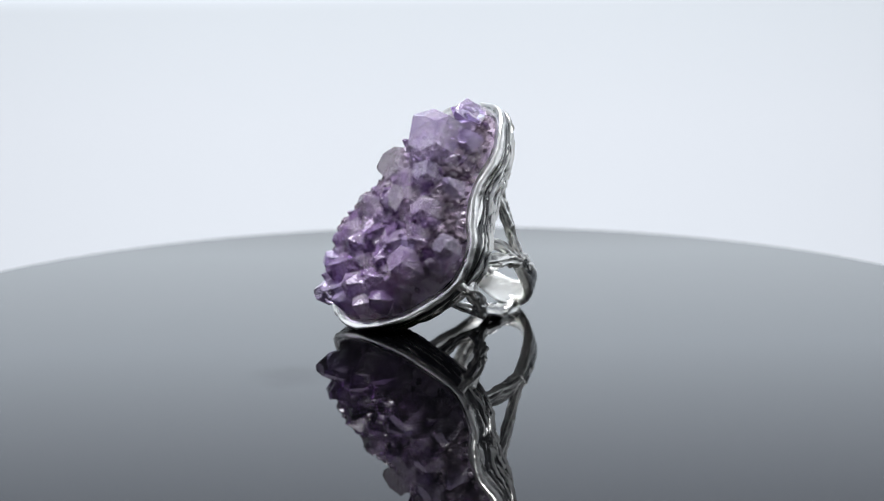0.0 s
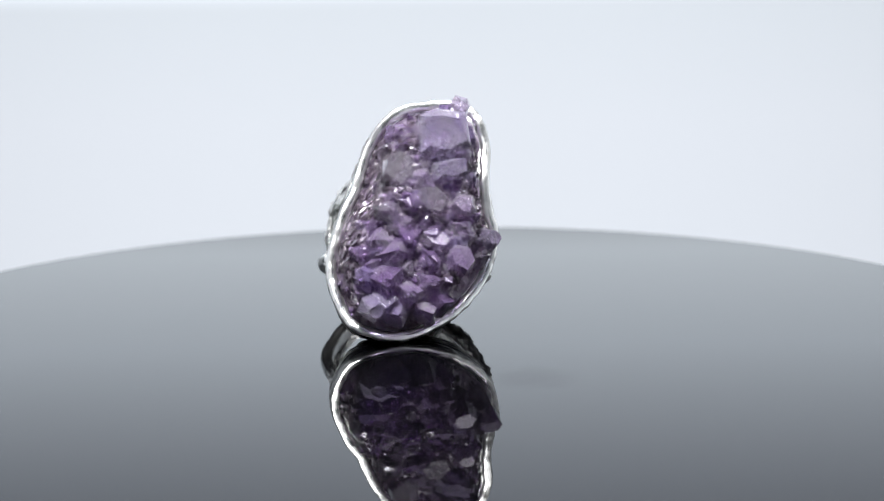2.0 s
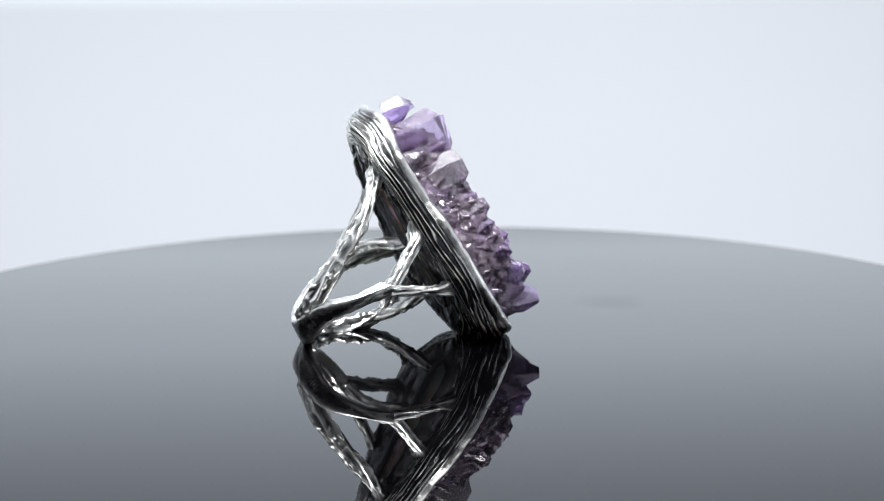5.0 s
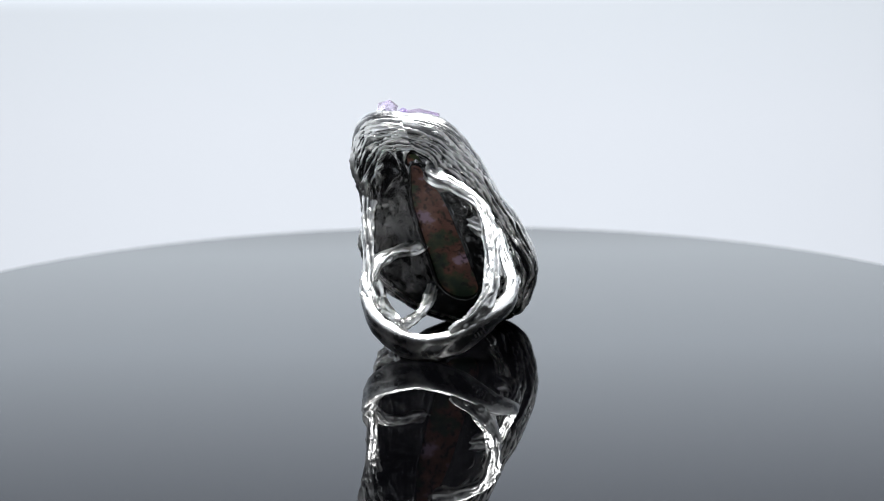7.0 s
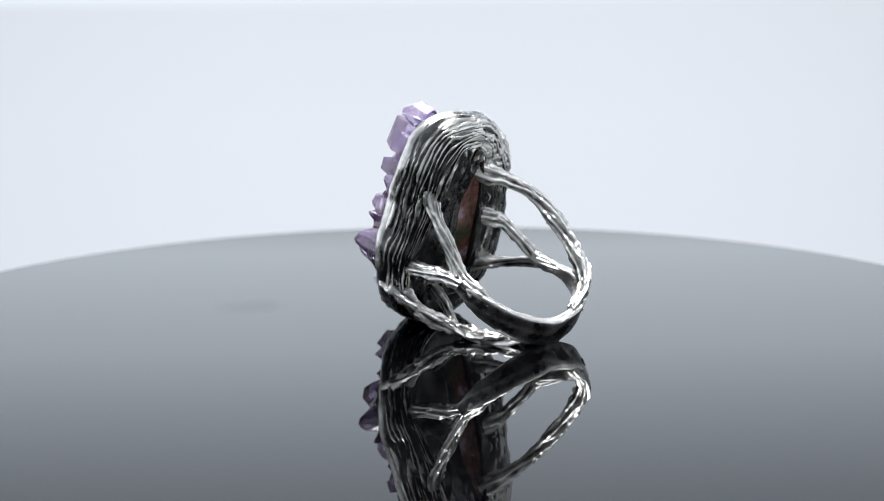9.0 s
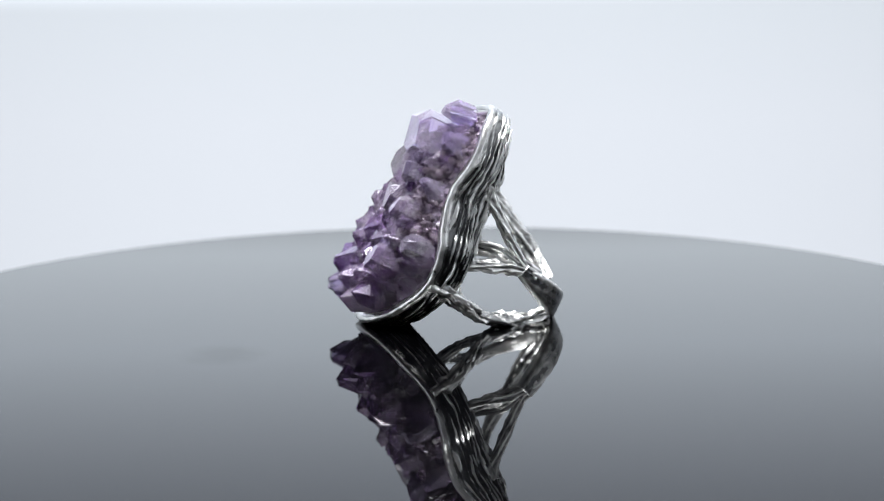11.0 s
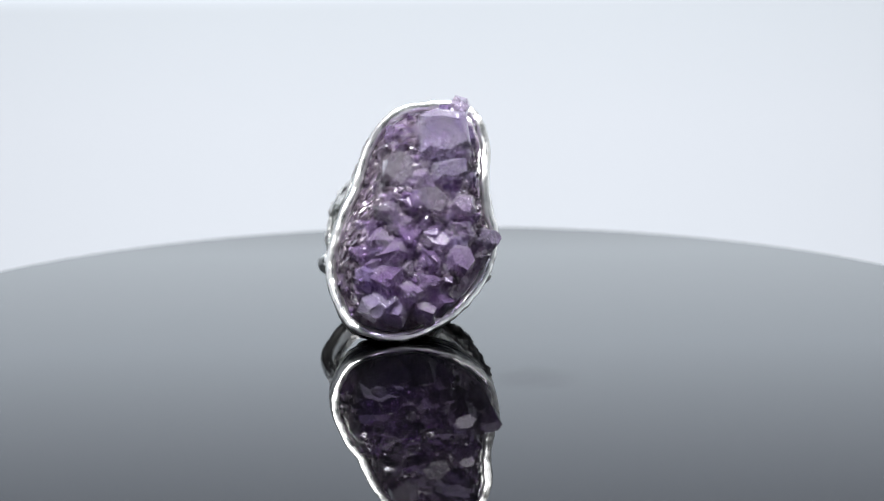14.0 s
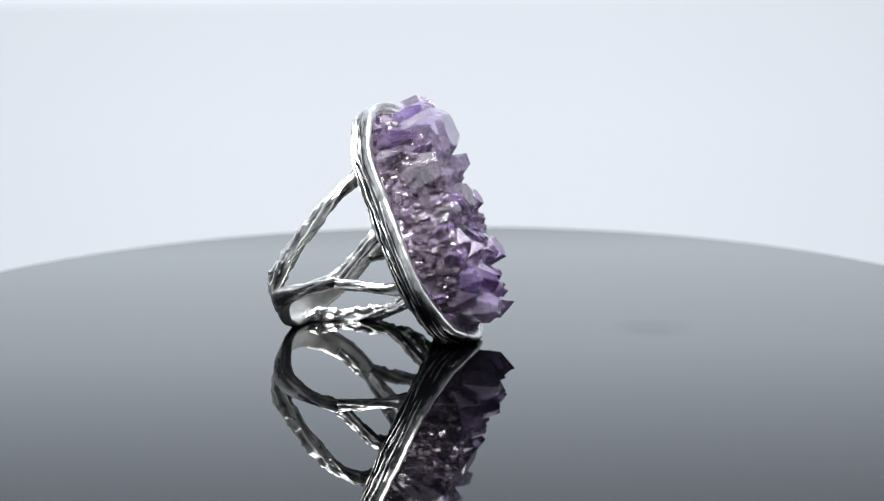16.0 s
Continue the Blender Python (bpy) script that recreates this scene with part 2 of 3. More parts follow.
def build_bezel():
    bm = bmesh.new()
    groove, rows = [], []
    length = 0.0
    for i in range(NS):
        p, o = RIM[i], OUT[i]
        length += (RIM[i] - RIM[i - 1]).length
        ang = math.atan2(p.y - 1.0, p.x)
        lean = max(0.0, math.cos(ang - 2.1)) ** 2
        sink = max(0.0, math.cos(ang + 1.4)) ** 2
        col = []

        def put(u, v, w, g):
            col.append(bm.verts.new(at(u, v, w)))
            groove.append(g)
        wob = 0.35 * fbm(length * 0.22, 3.1, 0.5, 3)
        lip = 1 + 0.26 * fbm(length * 0.4, 9.0, 2.0, 3)
        for k, (off, dw) in enumerate(PROFILE):
            fine = 0.11 * fbm(length * 0.7, k * 1.3, 4.0, 3)
            rub = 1 + 0.5 * fbm(length * 0.35, k * 1.7, 14.0, 3)
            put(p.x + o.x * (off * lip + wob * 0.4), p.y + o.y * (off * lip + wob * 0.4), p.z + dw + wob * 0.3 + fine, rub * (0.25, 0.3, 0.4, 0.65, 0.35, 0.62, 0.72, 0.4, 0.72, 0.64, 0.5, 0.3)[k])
        wall = 60
        for k in range(1, wall + 1):
            f = k / wall
            swell = math.sin(math.pi * min(1, f * 1.05))
            high = max(0.0, (p.y - 7) / 10)
            off = 0.5 + (0.15 + 0.2 * lean) * swell ** 0.8 - (1.7 + 3.2 * max(0.0, -o.x)) * f ** 1.5 - 1.7 * sink * f - (2.0 + 2.2 * max(0.0, -o.x)) * high * f ** 1.3
            shift = (-1.8 if p.y > 0 else -1.0) * p.y / 16 * f
            dw = -0.8 - 5.0 * f ** 0.9
            deep = -6.0 + max(0.9 * high, 1.1 * max(0.0, -o.x))
            ww = (p.z + dw) * (1 - f) + deep * f
            r = ridges(f * 10.5 + 0.015 * length, length * 0.3, 11.0, 1.25) * min(1.0, max(0.3, 0.95 + 0.8 * fbm(length * 0.3, f * 4.0, 31.0, 2)))
            amp = 0.8 * min(1, 6 * f) * (1 - 0.55 * sink)
            off += amp * (r - 0.35)
            # patina in the grooves; the top is painted lighter, for light from above
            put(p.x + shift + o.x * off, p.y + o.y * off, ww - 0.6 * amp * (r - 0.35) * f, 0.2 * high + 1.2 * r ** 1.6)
        last = Vector((p.x + shift + o.x * off, p.y + o.y * off))
        sl = slot_point(math.atan2((p.y - 1) / 16.0, p.x / 11.0))
        back = 30
        for k in range(1, back + 1):
            f = k / back
            q = last.lerp(sl, f)
            r = ridges(q.x * 0.55 + 0.5 * fbm(q.x * 0.3, q.y * 0.3, 1.0), q.y * 0.5, 23.0)
            w = deep - 0.05 + (-5.45 - deep) * f - (0.14 + 0.2 * high) * (r - 0.3) * (1 - f) + 0.35 * fbm(q.x * 0.35, q.y * 0.25, 8.0, 3) - 0.5 * math.exp(-((f - 0.96) / 0.06) ** 2)
            # darker towards the slot; lines high up painted lighter, for light from above
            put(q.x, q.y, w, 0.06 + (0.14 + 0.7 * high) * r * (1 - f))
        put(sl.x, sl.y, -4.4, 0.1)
        rows.append(col)
    for i in range(NS):
        a, b = rows[i], rows[(i + 1) % NS]
        for k in range(len(a) - 1):
            bm.faces.new((a[k], b[k], b[k + 1], a[k + 1]))
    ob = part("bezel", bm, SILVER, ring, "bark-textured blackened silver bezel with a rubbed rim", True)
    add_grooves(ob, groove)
    return ob


build_bezel()


# ---- shank ----
def sweep(name, points, mat, label, seed, rows=70, around=22, rough=0.34, lines=3.2, shine=0.47, square=2.6, slim=0.93, outer_shade=0.0):
    """A branch of cast silver along points of (u, v, w, half height along v, half thickness)."""
    rows, around = int(rows * 1.8), int(around * 2.6)
    path = spline(points, rows)
    bm = bmesh.new()
    groove, rings = [], []
    prev = None
    run = 0.0
    for i, p in enumerate(path):
        c = Vector(p[:3])
        t = Vector(path[min(i + 1, rows - 1)][:3]) - Vector(path[max(i - 1, 0)][:3])
        t.normalize()
        if i:
            run += (c - Vector(path[i - 1][:3])).length
        up = Vector((0, 1, 0)) - t * t.y
        if up.length < 0.3:
            up = (prev - t * prev.dot(t)) if prev else Vector((1, 0, 0))
        elif prev:
            keep = min(1.0, (up.length - 0.3) / 0.4)
            side = prev - t * prev.dot(t)
            up = up.normalized() * keep + side.normalized() * (1 - keep) * (1 if side.dot(up) >= 0 else -1)
        up.normalize()
        prev = up.copy()
        side = t.cross(up)
        knob = slim + rough * 0.55 * fbm(run * 0.3, seed, 0.3, 3)
        col = []
        for k in range(around):
            a = 2 * math.pi * k / around
            r = ridges(lines * a / math.pi + run * 0.1, run * 0.22, seed, 1.0)
            lump = fbm(run * 0.45, 1.3 * math.cos(a), 1.3 * math.sin(a) + seed, 2)
            burr = max(0.0, fbm(run * 0.9, 1.6 * math.cos(a), 1.6 * math.sin(a) + seed, 2) - 0.12)
            amp = 1 + rough * (0.6 * (r - 0.35) + 0.5 * lump + 0.8 * burr)
            n = square
            ca, sa = math.cos(a), math.sin(a)
            sup = (abs(ca) ** n + abs(sa) ** n) ** (-1 / n)
            q = c + up * (ca * sup * p[3] * knob * amp) + side * (sa * sup * p[4] * knob * amp)
            col.append(bm.verts.new(at(*q)))
            # the band's outer face is painted dark, standing for the dark table it mirrors
            groove.append(shine + outer_shade * max(0.0, sa) + min(1.0, rough / 0.3) * (0.85 * (r - 0.35) + 0.25 * lump + 0.4 * burr))
        rings.append(col)
    for a, b in zip(rings, rings[1:]):
        for k in range(around):
            j = (k + 1) % around
            bm.faces.new((a[k], a[j], b[j], b[k]))
    bm.faces.new(rings[0])
    bm.faces.new(rings[-1])
    ob = part(name, bm, mat, ring, label, True)
    add_grooves(ob, groove)
    return ob


sweep("band", [(8.5, -0.7, -13.8, 1.0, 0.9), (8.0, -1.7, -16.8, 1.4, 0.75), (6.4, -2.6, -20.2, 1.7, 0.7), (3.0, -3.3, -23.0, 1.9, 0.7), (-0.6, -3.3, -24.1, 1.9, 0.7), (-4.6, -2.1, -23.9, 1.7, 0.75), (-8.3, -0.3, -21.6, 1.4, 0.85), (-10.5, -0.4, -17.5, 0.85, 0.9), (-10.5, -1.1, -12.8, 0.75, 0.8)],
      SILVER_RIM, "smooth worn silver band", 3.0, 140, 40, 0.08, 2.0, 0.7, 5.0, 1.0, -0.8)
sweep("upper_branch", [(0.3, 10.5, -4.5, 1.0, 1.0), (-1.0, 10.2, -6.2, 1.2, 1.0), (-3.2, 9.9, -7.2, 0.95, 0.9), (-6.7, 8.7, -10.0, 0.9, 0.8), (-8.2, 6.7, -13.9, 0.95, 0.95), (-8.6, 4.4, -18.1, 1.05, 0.95), (-8.2, 2.5, -21.0, 1.1, 0.9), (-6.5, 0.6, -23.0, 1.1, 0.8), (-4, -1.3, -23.7, 1.2, 0.7)], SILVER_TWIG, "twig-shaped silver branch", 21.0, 130, 30, 0.4)
sweep("middle_branch", [(-3.8, 2.7, -3.4, 1.3, 1.2), (-5.8, 2.5, -5.2, 1.2, 1.1), (-8.4, 1.8, -6.8, 0.85, 0.85), (-9.5, 0.4, -9.9, 0.85, 0.85), (-10.4, -0.9, -12.8, 0.95, 0.85), (-10.5, -0.4, -16.8, 0.75, 0.8)], SILVER_TWIG, "twig-shaped silver branch", 33.0, 80, 24, 0.38)
sweep("lower_branch", [(-6.4, -6.4, -2.8, 1.3, 1.3), (-8.6, -5.8, -4.8, 1.2, 1.2), (-10.4, -4.7, -7.2, 0.8, 0.8), (-10.7, -2.9, -10.2, 0.75, 0.75), (-10.6, -1.3, -13.0, 0.85, 0.85)], SILVER_TWIG, "twig-shaped silver branch", 45.0, 70, 24, 0.38)
sweep("upper_branch", [(8.3, 7.6, -4.0, 1.4, 1.2), (8.7, 5.4, -6.6, 0.85, 0.85), (8.5, 3.2, -9.4, 0.8, 0.8), (8.2, 0.6, -12.8, 0.9, 0.85), (8.2, -0.6, -15.5, 0.95, 0.85), (6.9, -1.7, -19.0, 0.9, 0.8)], SILVER_TWIG, "twig-shaped silver branch", 57.0, 90, 28, 0.4)
sweep("middle_branch", [(8.9, -3.2, -4.2, 1.2, 1.1), (8.7, -2.4, -7.4, 0.8, 0.85), (8.4, -1.3, -11.0, 0.85, 0.85), (8.3, -0.8, -14.4, 0.9, 0.8)], SILVER_TWIG, "twig-shaped silver branch", 69.0, 70, 28, 0.4)
sweep("inner_branch", [(2.2, -0.9, -3.8, 1.1, 1.4), (3.2, -0.7, -6.2, 0.9, 1.2), (5.0, 0.2, -8.2, 0.7, 0.9), (7.0, 0.4, -10.6, 0.7, 0.8), (8.2, -0.4, -13.0, 0.8, 0.8)], SILVER_TWIG, "twig-shaped silver branch", 75.0, 60, 22, 0.3)
sweep("lower_branch", [(8.4, -6.8, -2.4, 1.4, 1.2), (8.5, -7.6, -6.0, 1.0, 0.95), (7.2, -8.5, -9.8, 1.0, 0.95), (5.0, -8.8, -13.0, 0.95, 0.9), (4.4, -7.4, -18.2, 0.9, 0.85), (2.8, -5.2, -22.4, 1.0, 0.8), (0, -4.3, -24.2, 0.9, 0.7)], SILVER_TWIG, "twisted silver branch", 81.0, 110, 26, 0.75, 1.6)
sweep("lower_fork", [(1.0, -7.4, -3.9, 1.0, 1.0), (1.6, -8.3, -8.0, 0.75, 0.75), (3.0, -8.9, -10.9, 0.7, 0.75), (5.0, -8.8, -13.2, 0.8, 0.8)], SILVER_TWIG, "thin silver twig", 93.0, 60, 22, 0.4)

# ---- maker's marks stamped on the outside of the band ----
mark_dir = Vector((-4.0, 1.8, 2.5)).normalized()
mark_up = (Vector((0, 1, 0)) - mark_dir * mark_dir.y).normalized()
mark_out = mark_dir.cross(mark_up)
if mark_out.z > 0:
    mark_out = -mark_out
for k in range(4):
    bm = bmesh.new()
    bmesh.ops.create_cube(bm, size=1.0)
    for v in bm.verts:
        q = Vector((-6.8, -1.2, -22.9)) + mark_dir * (0.42 * (k - 1.5) + v.co.x * 0.2) + mark_up * (v.co.y * (0.9 if k % 2 else 0.6)) + mark_out * (0.78 + v.co.z * 0.2)
        v.co = at(*q)
    part("hallmark", bm, SILVER_RIM, ring, "tiny stamped mark")

# ---- stone ----


RIM_Z = [0.0] * 360
for p in RIM:
    RIM_Z[int(math.degrees(math.atan2(p.y, p.x))) % 360] = p.z
for k in range(720):
    if RIM_Z[k % 360] == 0.0:
        RIM_Z[k % 360] = RIM_Z[(k - 1) % 360]


def seat_height(u, v, r):
    """Height of the druse between its crystals; r runs from 0 in the middle to 1 at the rim."""
    low = RIM_Z[int(math.degrees(math.atan2(v, u))) % 360] - 0.5
    left = max(0.0, min(1.0, 0.5 - u / 12)) * max(0.0, min(1.0, 0.6 - v / 6))
    edge = 0.6 + 0.22 * left
    f = max(0.0, min(1.0, (1 - r) / (1 - edge)))
    f = f * f * (3 - 2 * f)
    return low + f * (3.5 + 0.04 * v - low) + 0.5 * fbm(u * 0.5, v * 0.5, 5.0, 3)


druse = bmesh.new()
rows = []
rng = random.Random(4)
for i in range(0, NS, 2):
    p = RIM[i].xy - OUT[i] * 0.95
    col = []
    for k in range(1, 41):
        r = (k / 40) ** 0.75
        u, v = p.x * r, p.y * r
        j = 0.25 * (1 - abs(2 * r - 1))
        cell = noise.voronoi(Vector((u * 0.9, v * 0.9, 2.0)))[0]
        w = seat_height(u, v, r) + 0.9 * (cell[1] - cell[0]) * (1.0 if r < 0.99 else 0.2)
        col.append(druse.verts.new(at(u + rng.uniform(-j, j), v + rng.uniform(-j, j), w)))
    rows.append(col)
mid = druse.verts.new(at(0, 0, 3.8))
for a, b in zip(rows, rows[1:] + rows[:1]):
    druse.faces.new((mid, a[0], b[0]))
    for k in range(39):
        druse.faces.new((a[k], a[k + 1], b[k + 1], b[k]))
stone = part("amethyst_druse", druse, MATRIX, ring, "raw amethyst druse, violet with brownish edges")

bm = bmesh.new()
loop = []
for ring_k in range(7):
    f = 1.12 * ring_k / 6
    loop.append([bm.verts.new(at(-0.6 + f * (slot_point(a).x + 0.6), 1.5 + f * (slot_point(a).y - 1.5), -5.3)) for a in [2 * math.pi * k / 64 for k in range(64)]] if ring_k else [bm.verts.new(at(-0.6, 1.5, -5.3))])
for k in range(64):
    j = (k + 1) % 64
    bm.faces.new((loop[0][0], loop[1][k], loop[1][j]))
    for a, b in zip(loop[1:], loop[2:]):
        bm.faces.new((a[k], b[k], b[j], a[j]))
part("stone_back", bm, AGATE, ring, "brown, green and pink speckled stone back", True)


def crystal_mesh(seed, tip=0.8, flat=0.0, mat=None, foot=-0.25, sides=6):
    """A six-sided quartz point of radius 1 and height 1 from z = 0, its tip off centre."""
    g = random.Random(seed)
    bm = bmesh.new()
    lo, hi = [], []
    sx, sy = g.uniform(0.85, 1.15), g.uniform(0.85, 1.15)
    for k in range(sides):
        a = 2 * math.pi / sides * k + g.uniform(-0.14, 0.14)
        r = g.uniform(0.86, 1.1)
        x, y = sx * r * math.cos(a), sy * r * math.sin(a)
        lo.append(bm.verts.new((x * 0.9, y * 0.9, foot)))
        hi.append(bm.verts.new((x, y, 1 - tip * g.uniform(0.75, 1.15) - (0.45 * tip if k % 2 else 0))))
    ox, oy = g.uniform(-0.25, 0.25), g.uniform(-0.25, 0.25)
    for k in range(sides):
        bm.faces.new((lo[k], lo[(k + 1) % sides], hi[(k + 1) % sides], hi[k]))
    if flat > 0:
        top = [bm.verts.new((ox + v.co.x * flat, oy + v.co.y * flat, 1 + g.uniform(-0.06, 0.06))) for v in hi]
        for k in range(sides):
            bm.faces.new((hi[k], hi[(k + 1) % sides], top[(k + 1) % sides], top[k]))
        bm.faces.new(top)
    else:
        top = bm.verts.new((ox, oy, 1))
        for k in range(sides):
            bm.faces.new((hi[k], hi[(k + 1) % sides], top))
    return mesh_of(bm, "crystal", mat or AMETHYST)


def crystal(mesh, u, v, w, radius, height, lean_u=0.0, lean_v=0.0, spin=0.0, label=""):
    """One point of the druse: its tip's place, its size, and its lean off the seat's normal."""
    axis = (AX_W + AX_U * lean_u + AX_V * lean_v).normalized()
    x = AX_V.cross(axis).normalized()
    y = axis.cross(x)
    rot = Matrix((x, y, axis)).transposed().to_4x4()
    ob = new("crystal", mesh)
    ob.parent = stone
    ob.matrix_basis = Matrix.Translation(at(u, v, w) - axis * height * 0.001) @ rot @ Matrix.Rotation(spin, 4, "Z") @ Matrix.Diagonal((radius * 0.001, radius * 0.001, height * 0.001, 1))
    return tagged(ob, label)


def block_crystal(corners, focus, slope, mat, seed, label=""):
    """A stout quartz block: six shoulders over the seat, and one broad face that tilts by slope round focus."""
    bm = bmesh.new()
    r = random.Random(seed)
    mid = sum((Vector(c) for c in corners), Vector()) / len(corners)
    focus = Vector(focus)
    inner, tops, feet = [], [], []
    for c in corners:
        c = Vector(c)
        tops.append(bm.verts.new(c - mid))
        low = mid.lerp(c, 0.95)
        feet.append(bm.verts.new(Vector((low.x, low.y, -0.5)) - mid))
        q = c.lerp(focus, r.uniform(0.12, 0.5))
        q.z = focus.z + (q.x - focus.x) * slope[0] + (q.y - focus.y) * slope[1]
        inner.append(bm.verts.new(q - mid))
    n = len(corners)
    bm.faces.new(inner)
    for k in range(n):
        j = (k + 1) % n
        bm.faces.new((tops[k], tops[j], inner[j], inner[k]))
        bm.faces.new((feet[k], feet[j], tops[j], tops[k]))
    bmesh.ops.bevel(bm, geom=[e for e in bm.edges if e.calc_face_angle(0) > 0.2], offset=0.07, segments=1, affect="EDGES")
    for v in bm.verts:
        v.co /= 3.0
    ob = new("crystal", mesh_of(bm, "crystal", mat))
    ob.parent = stone
    ob.matrix_basis = Matrix.Translation(at(*mid)) @ Matrix((AX_U, AX_V, AX_W)).transposed().to_4x4() @ Matrix.Scale(0.003, 4)
    return tagged(ob, label)


# the large crystals, from the top of the stone to its foot
block_crystal([(0.0, 13.2, 5.9), (2.6, 14.4, 5.2), (6.5, 13.3, 6.1), (6.9, 8.8, 5.1), (3.2, 6.9, 4.6), (-0.2, 8.0, 5.2)], (3.3, 10.6, 6.6), (0.06, 0.1), AMETHYST_PALE, 1, "large pale lavender crystal with a broad face")
block_crystal([(0.9, 6.7, 4.4), (3.0, 7.4, 4.6), (5.8, 6.8, 5.2), (5.9, 4.9, 4.8), (3.6, 3.6, 4.2), (1.3, 4.3, 4.2)], (4.0, 5.6, 6.0), (0.28, 0.12), AMETHYST_PALE, 2, "pale lavender crystal")
block_crystal([(-5.6, 5.4, 4.0), (-5.0, 8.0, 2.8), (-2.6, 9.5, 2.2), (-0.2, 8.4, 2.8), (-0.3, 5.4, 3.2), (-3.0, 3.7, 3.2)], (-3.8, 6.6, 4.7), (-0.12, 0.1), AMETHYST_GREY, 3, "smoky grey crystal")
block_crystal([(-1.6, 1.8, 4.0), (-0.6, 3.6, 4.0), (1.6, 3.6, 4.4), (2.9, 1.6, 4.6), (1.6, -0.6, 4.0), (-0.6, -0.2, 3.8)], (0.4, 1.6, 5.5), (0.15, 0.05), AMETHYST_GREY, 4, "greyish lilac crystal")
block_crystal([(3.0, 0.8, 4.0), (4.4, 2.6, 4.2), (6.6, 2.2, 4.0), (6.9, 0.0, 3.6), (5.4, -1.4, 3.8), (3.6, -0.8, 4.0)], (4.7, 0.5, 5.6), (0.1, -0.2), AMETHYST, 5)
block_crystal([(1.5, -6.2, 4.0), (3.0, -4.4, 4.2), (5.2, -5.0, 4.0), (5.6, -7.4, 3.4), (4.0, -8.8, 3.6), (1.8, -8.0, 3.8)], (3.5, -6.5, 5.4), (0.1, -0.2), AMETHYST, 6)
crystal(crystal_mesh(2, 0.4, 0.45, LILAC), 6.7, 15.2, 5.0, 1.35, 3.4, 0.0, -0.1, 0.8, "small pale crystal over the rim")
crystal(crystal_mesh(29, 0.4, 0.3, AMETHYST_PALE), 4.7, 14.9, 3.8, 1.2, 3.4, 0.0, 0.0, 0.3)
crystal(crystal_mesh(5, 0.45, 0.4, AMETHYST), -1.8, 12.2, 2.6, 2.3, 4.5, -0.15, 0.0, 0.1)
crystal(crystal_mesh(6, 0.5, 0.2, AMETHYST_GREY), -3.8, 10.6, 0.9, 1.6, 3.5, -0.3, 0.1, 0.9)
crystal(crystal_mesh(7, 0.55, 0, AMETHYST_GREY), -5.8, 3.6, 2.4, 1.8, 4.0, -0.35, 0.0, 0.4)
crystal(crystal_mesh(8, 0.5, 0.1, AMETHYST), -2.2, 1.2, 5.2, 2.6, 4.5, -0.05, -0.2, 0.5)
crystal(crystal_mesh(10, 0.45, 0.2, AMETHYST_PALE), 7.2, 4.8, 4.0, 2.0, 5.0, 0.25, 0.1, 0.7)
crystal(crystal_mesh(11, 0.5, 0.12, AMETHYST), -3.0, -3.4, 5.6, 2.8, 5.0, 0.0, -0.25, 0.3)
crystal(crystal_mesh(12, 0.55, 0.55, LILAC, -0.4, 9), 8.3, -3.6, 3.7, 2.0, 3.0, 0.1, 0.0, 0.5, "pale round-headed crystal at the rim")
crystal(crystal_mesh(26, 0.5, 0.2, AMETHYST_GREY), 7.2, -6.0, 2.6, 1.8, 4.0, 0.2, -0.1, 0.2)
crystal(crystal_mesh(13, 0.55, 0.1, AMETHYST), -6.7, -1.4, 4.0, 2.3, 4.5, -0.25, 0.0, 0.6)
crystal(crystal_mesh(14, 0.5, 0.2, AMETHYST), -9.3, -3.6, 3.4, 1.9, 4.0, -0.4, 0.0, 0.1)
crystal(crystal_mesh(15, 0.45, 0.1, AMETHYST), -5.6, -5.8, 5.8, 3.0, 5.0, -0.1, -0.15, 0.8)
crystal(crystal_mesh(16, 0.55, 0, AMETHYST), 3.0, -3.0, 4.9, 2.2, 4.5, 0.2, -0.1, 0.5)
crystal(crystal_mesh(17, 0.5, 0.15, AMETHYST), -0.4, -7.0, 5.4, 2.6, 5.0, 0.1, -0.3, 0.2)
crystal(crystal_mesh(27, 0.5, 0.0, AMETHYST), 1.3, -9.7, 4.6, 2.2, 4.5, 0.15, -0.3, 0.6)
crystal(crystal_mesh(18, 0.4, 0.45, AMETHYST_PALE), -9.6, -8.2, 4.6, 2.3, 4.5, -0.35, -0.1, 0.4)
crystal(crystal_mesh(19, 0.5, 0.2, AMETHYST), -6.8, -9.8, 6.2, 2.8, 5.0, -0.1, -0.25, 0.7)
crystal(crystal_mesh(20, 0.5, 0, AMETHYST), 0.6, -12.7, 4.8, 2.1, 5.0, 0.2, -0.35, 0.0)
crystal(crystal_mesh(21, 0.5, 0, AMETHYST), -1.6, -14.3, 5.4, 1.9, 5.0, 0.05, -0.35, 0.5, "sharp violet crystal over the rim")
crystal(crystal_mesh(28, 0.45, 0.3, AMETHYST), -3.8, -11.6, 5.6, 2.5, 5.0, 0.0, -0.3, 0.3)
crystal(crystal_mesh(22, 0.4, 0.4, AMETHYST_PALE), -8.6, -12.6, 5.2, 2.4, 4.8, -0.2, -0.4, 0.3)
crystal(crystal_mesh(23, 0.5, 0.1, AMETHYST_PALE), -5.8, -14.0, 4.8, 2.0, 4.5, 0.0, -0.45, 0.9)
crystal(crystal_mesh(24, 0.5, 0, AMETHYST), -10.6, -10.6, 3.6, 1.7, 4.0, -0.5, -0.2, 0.1)
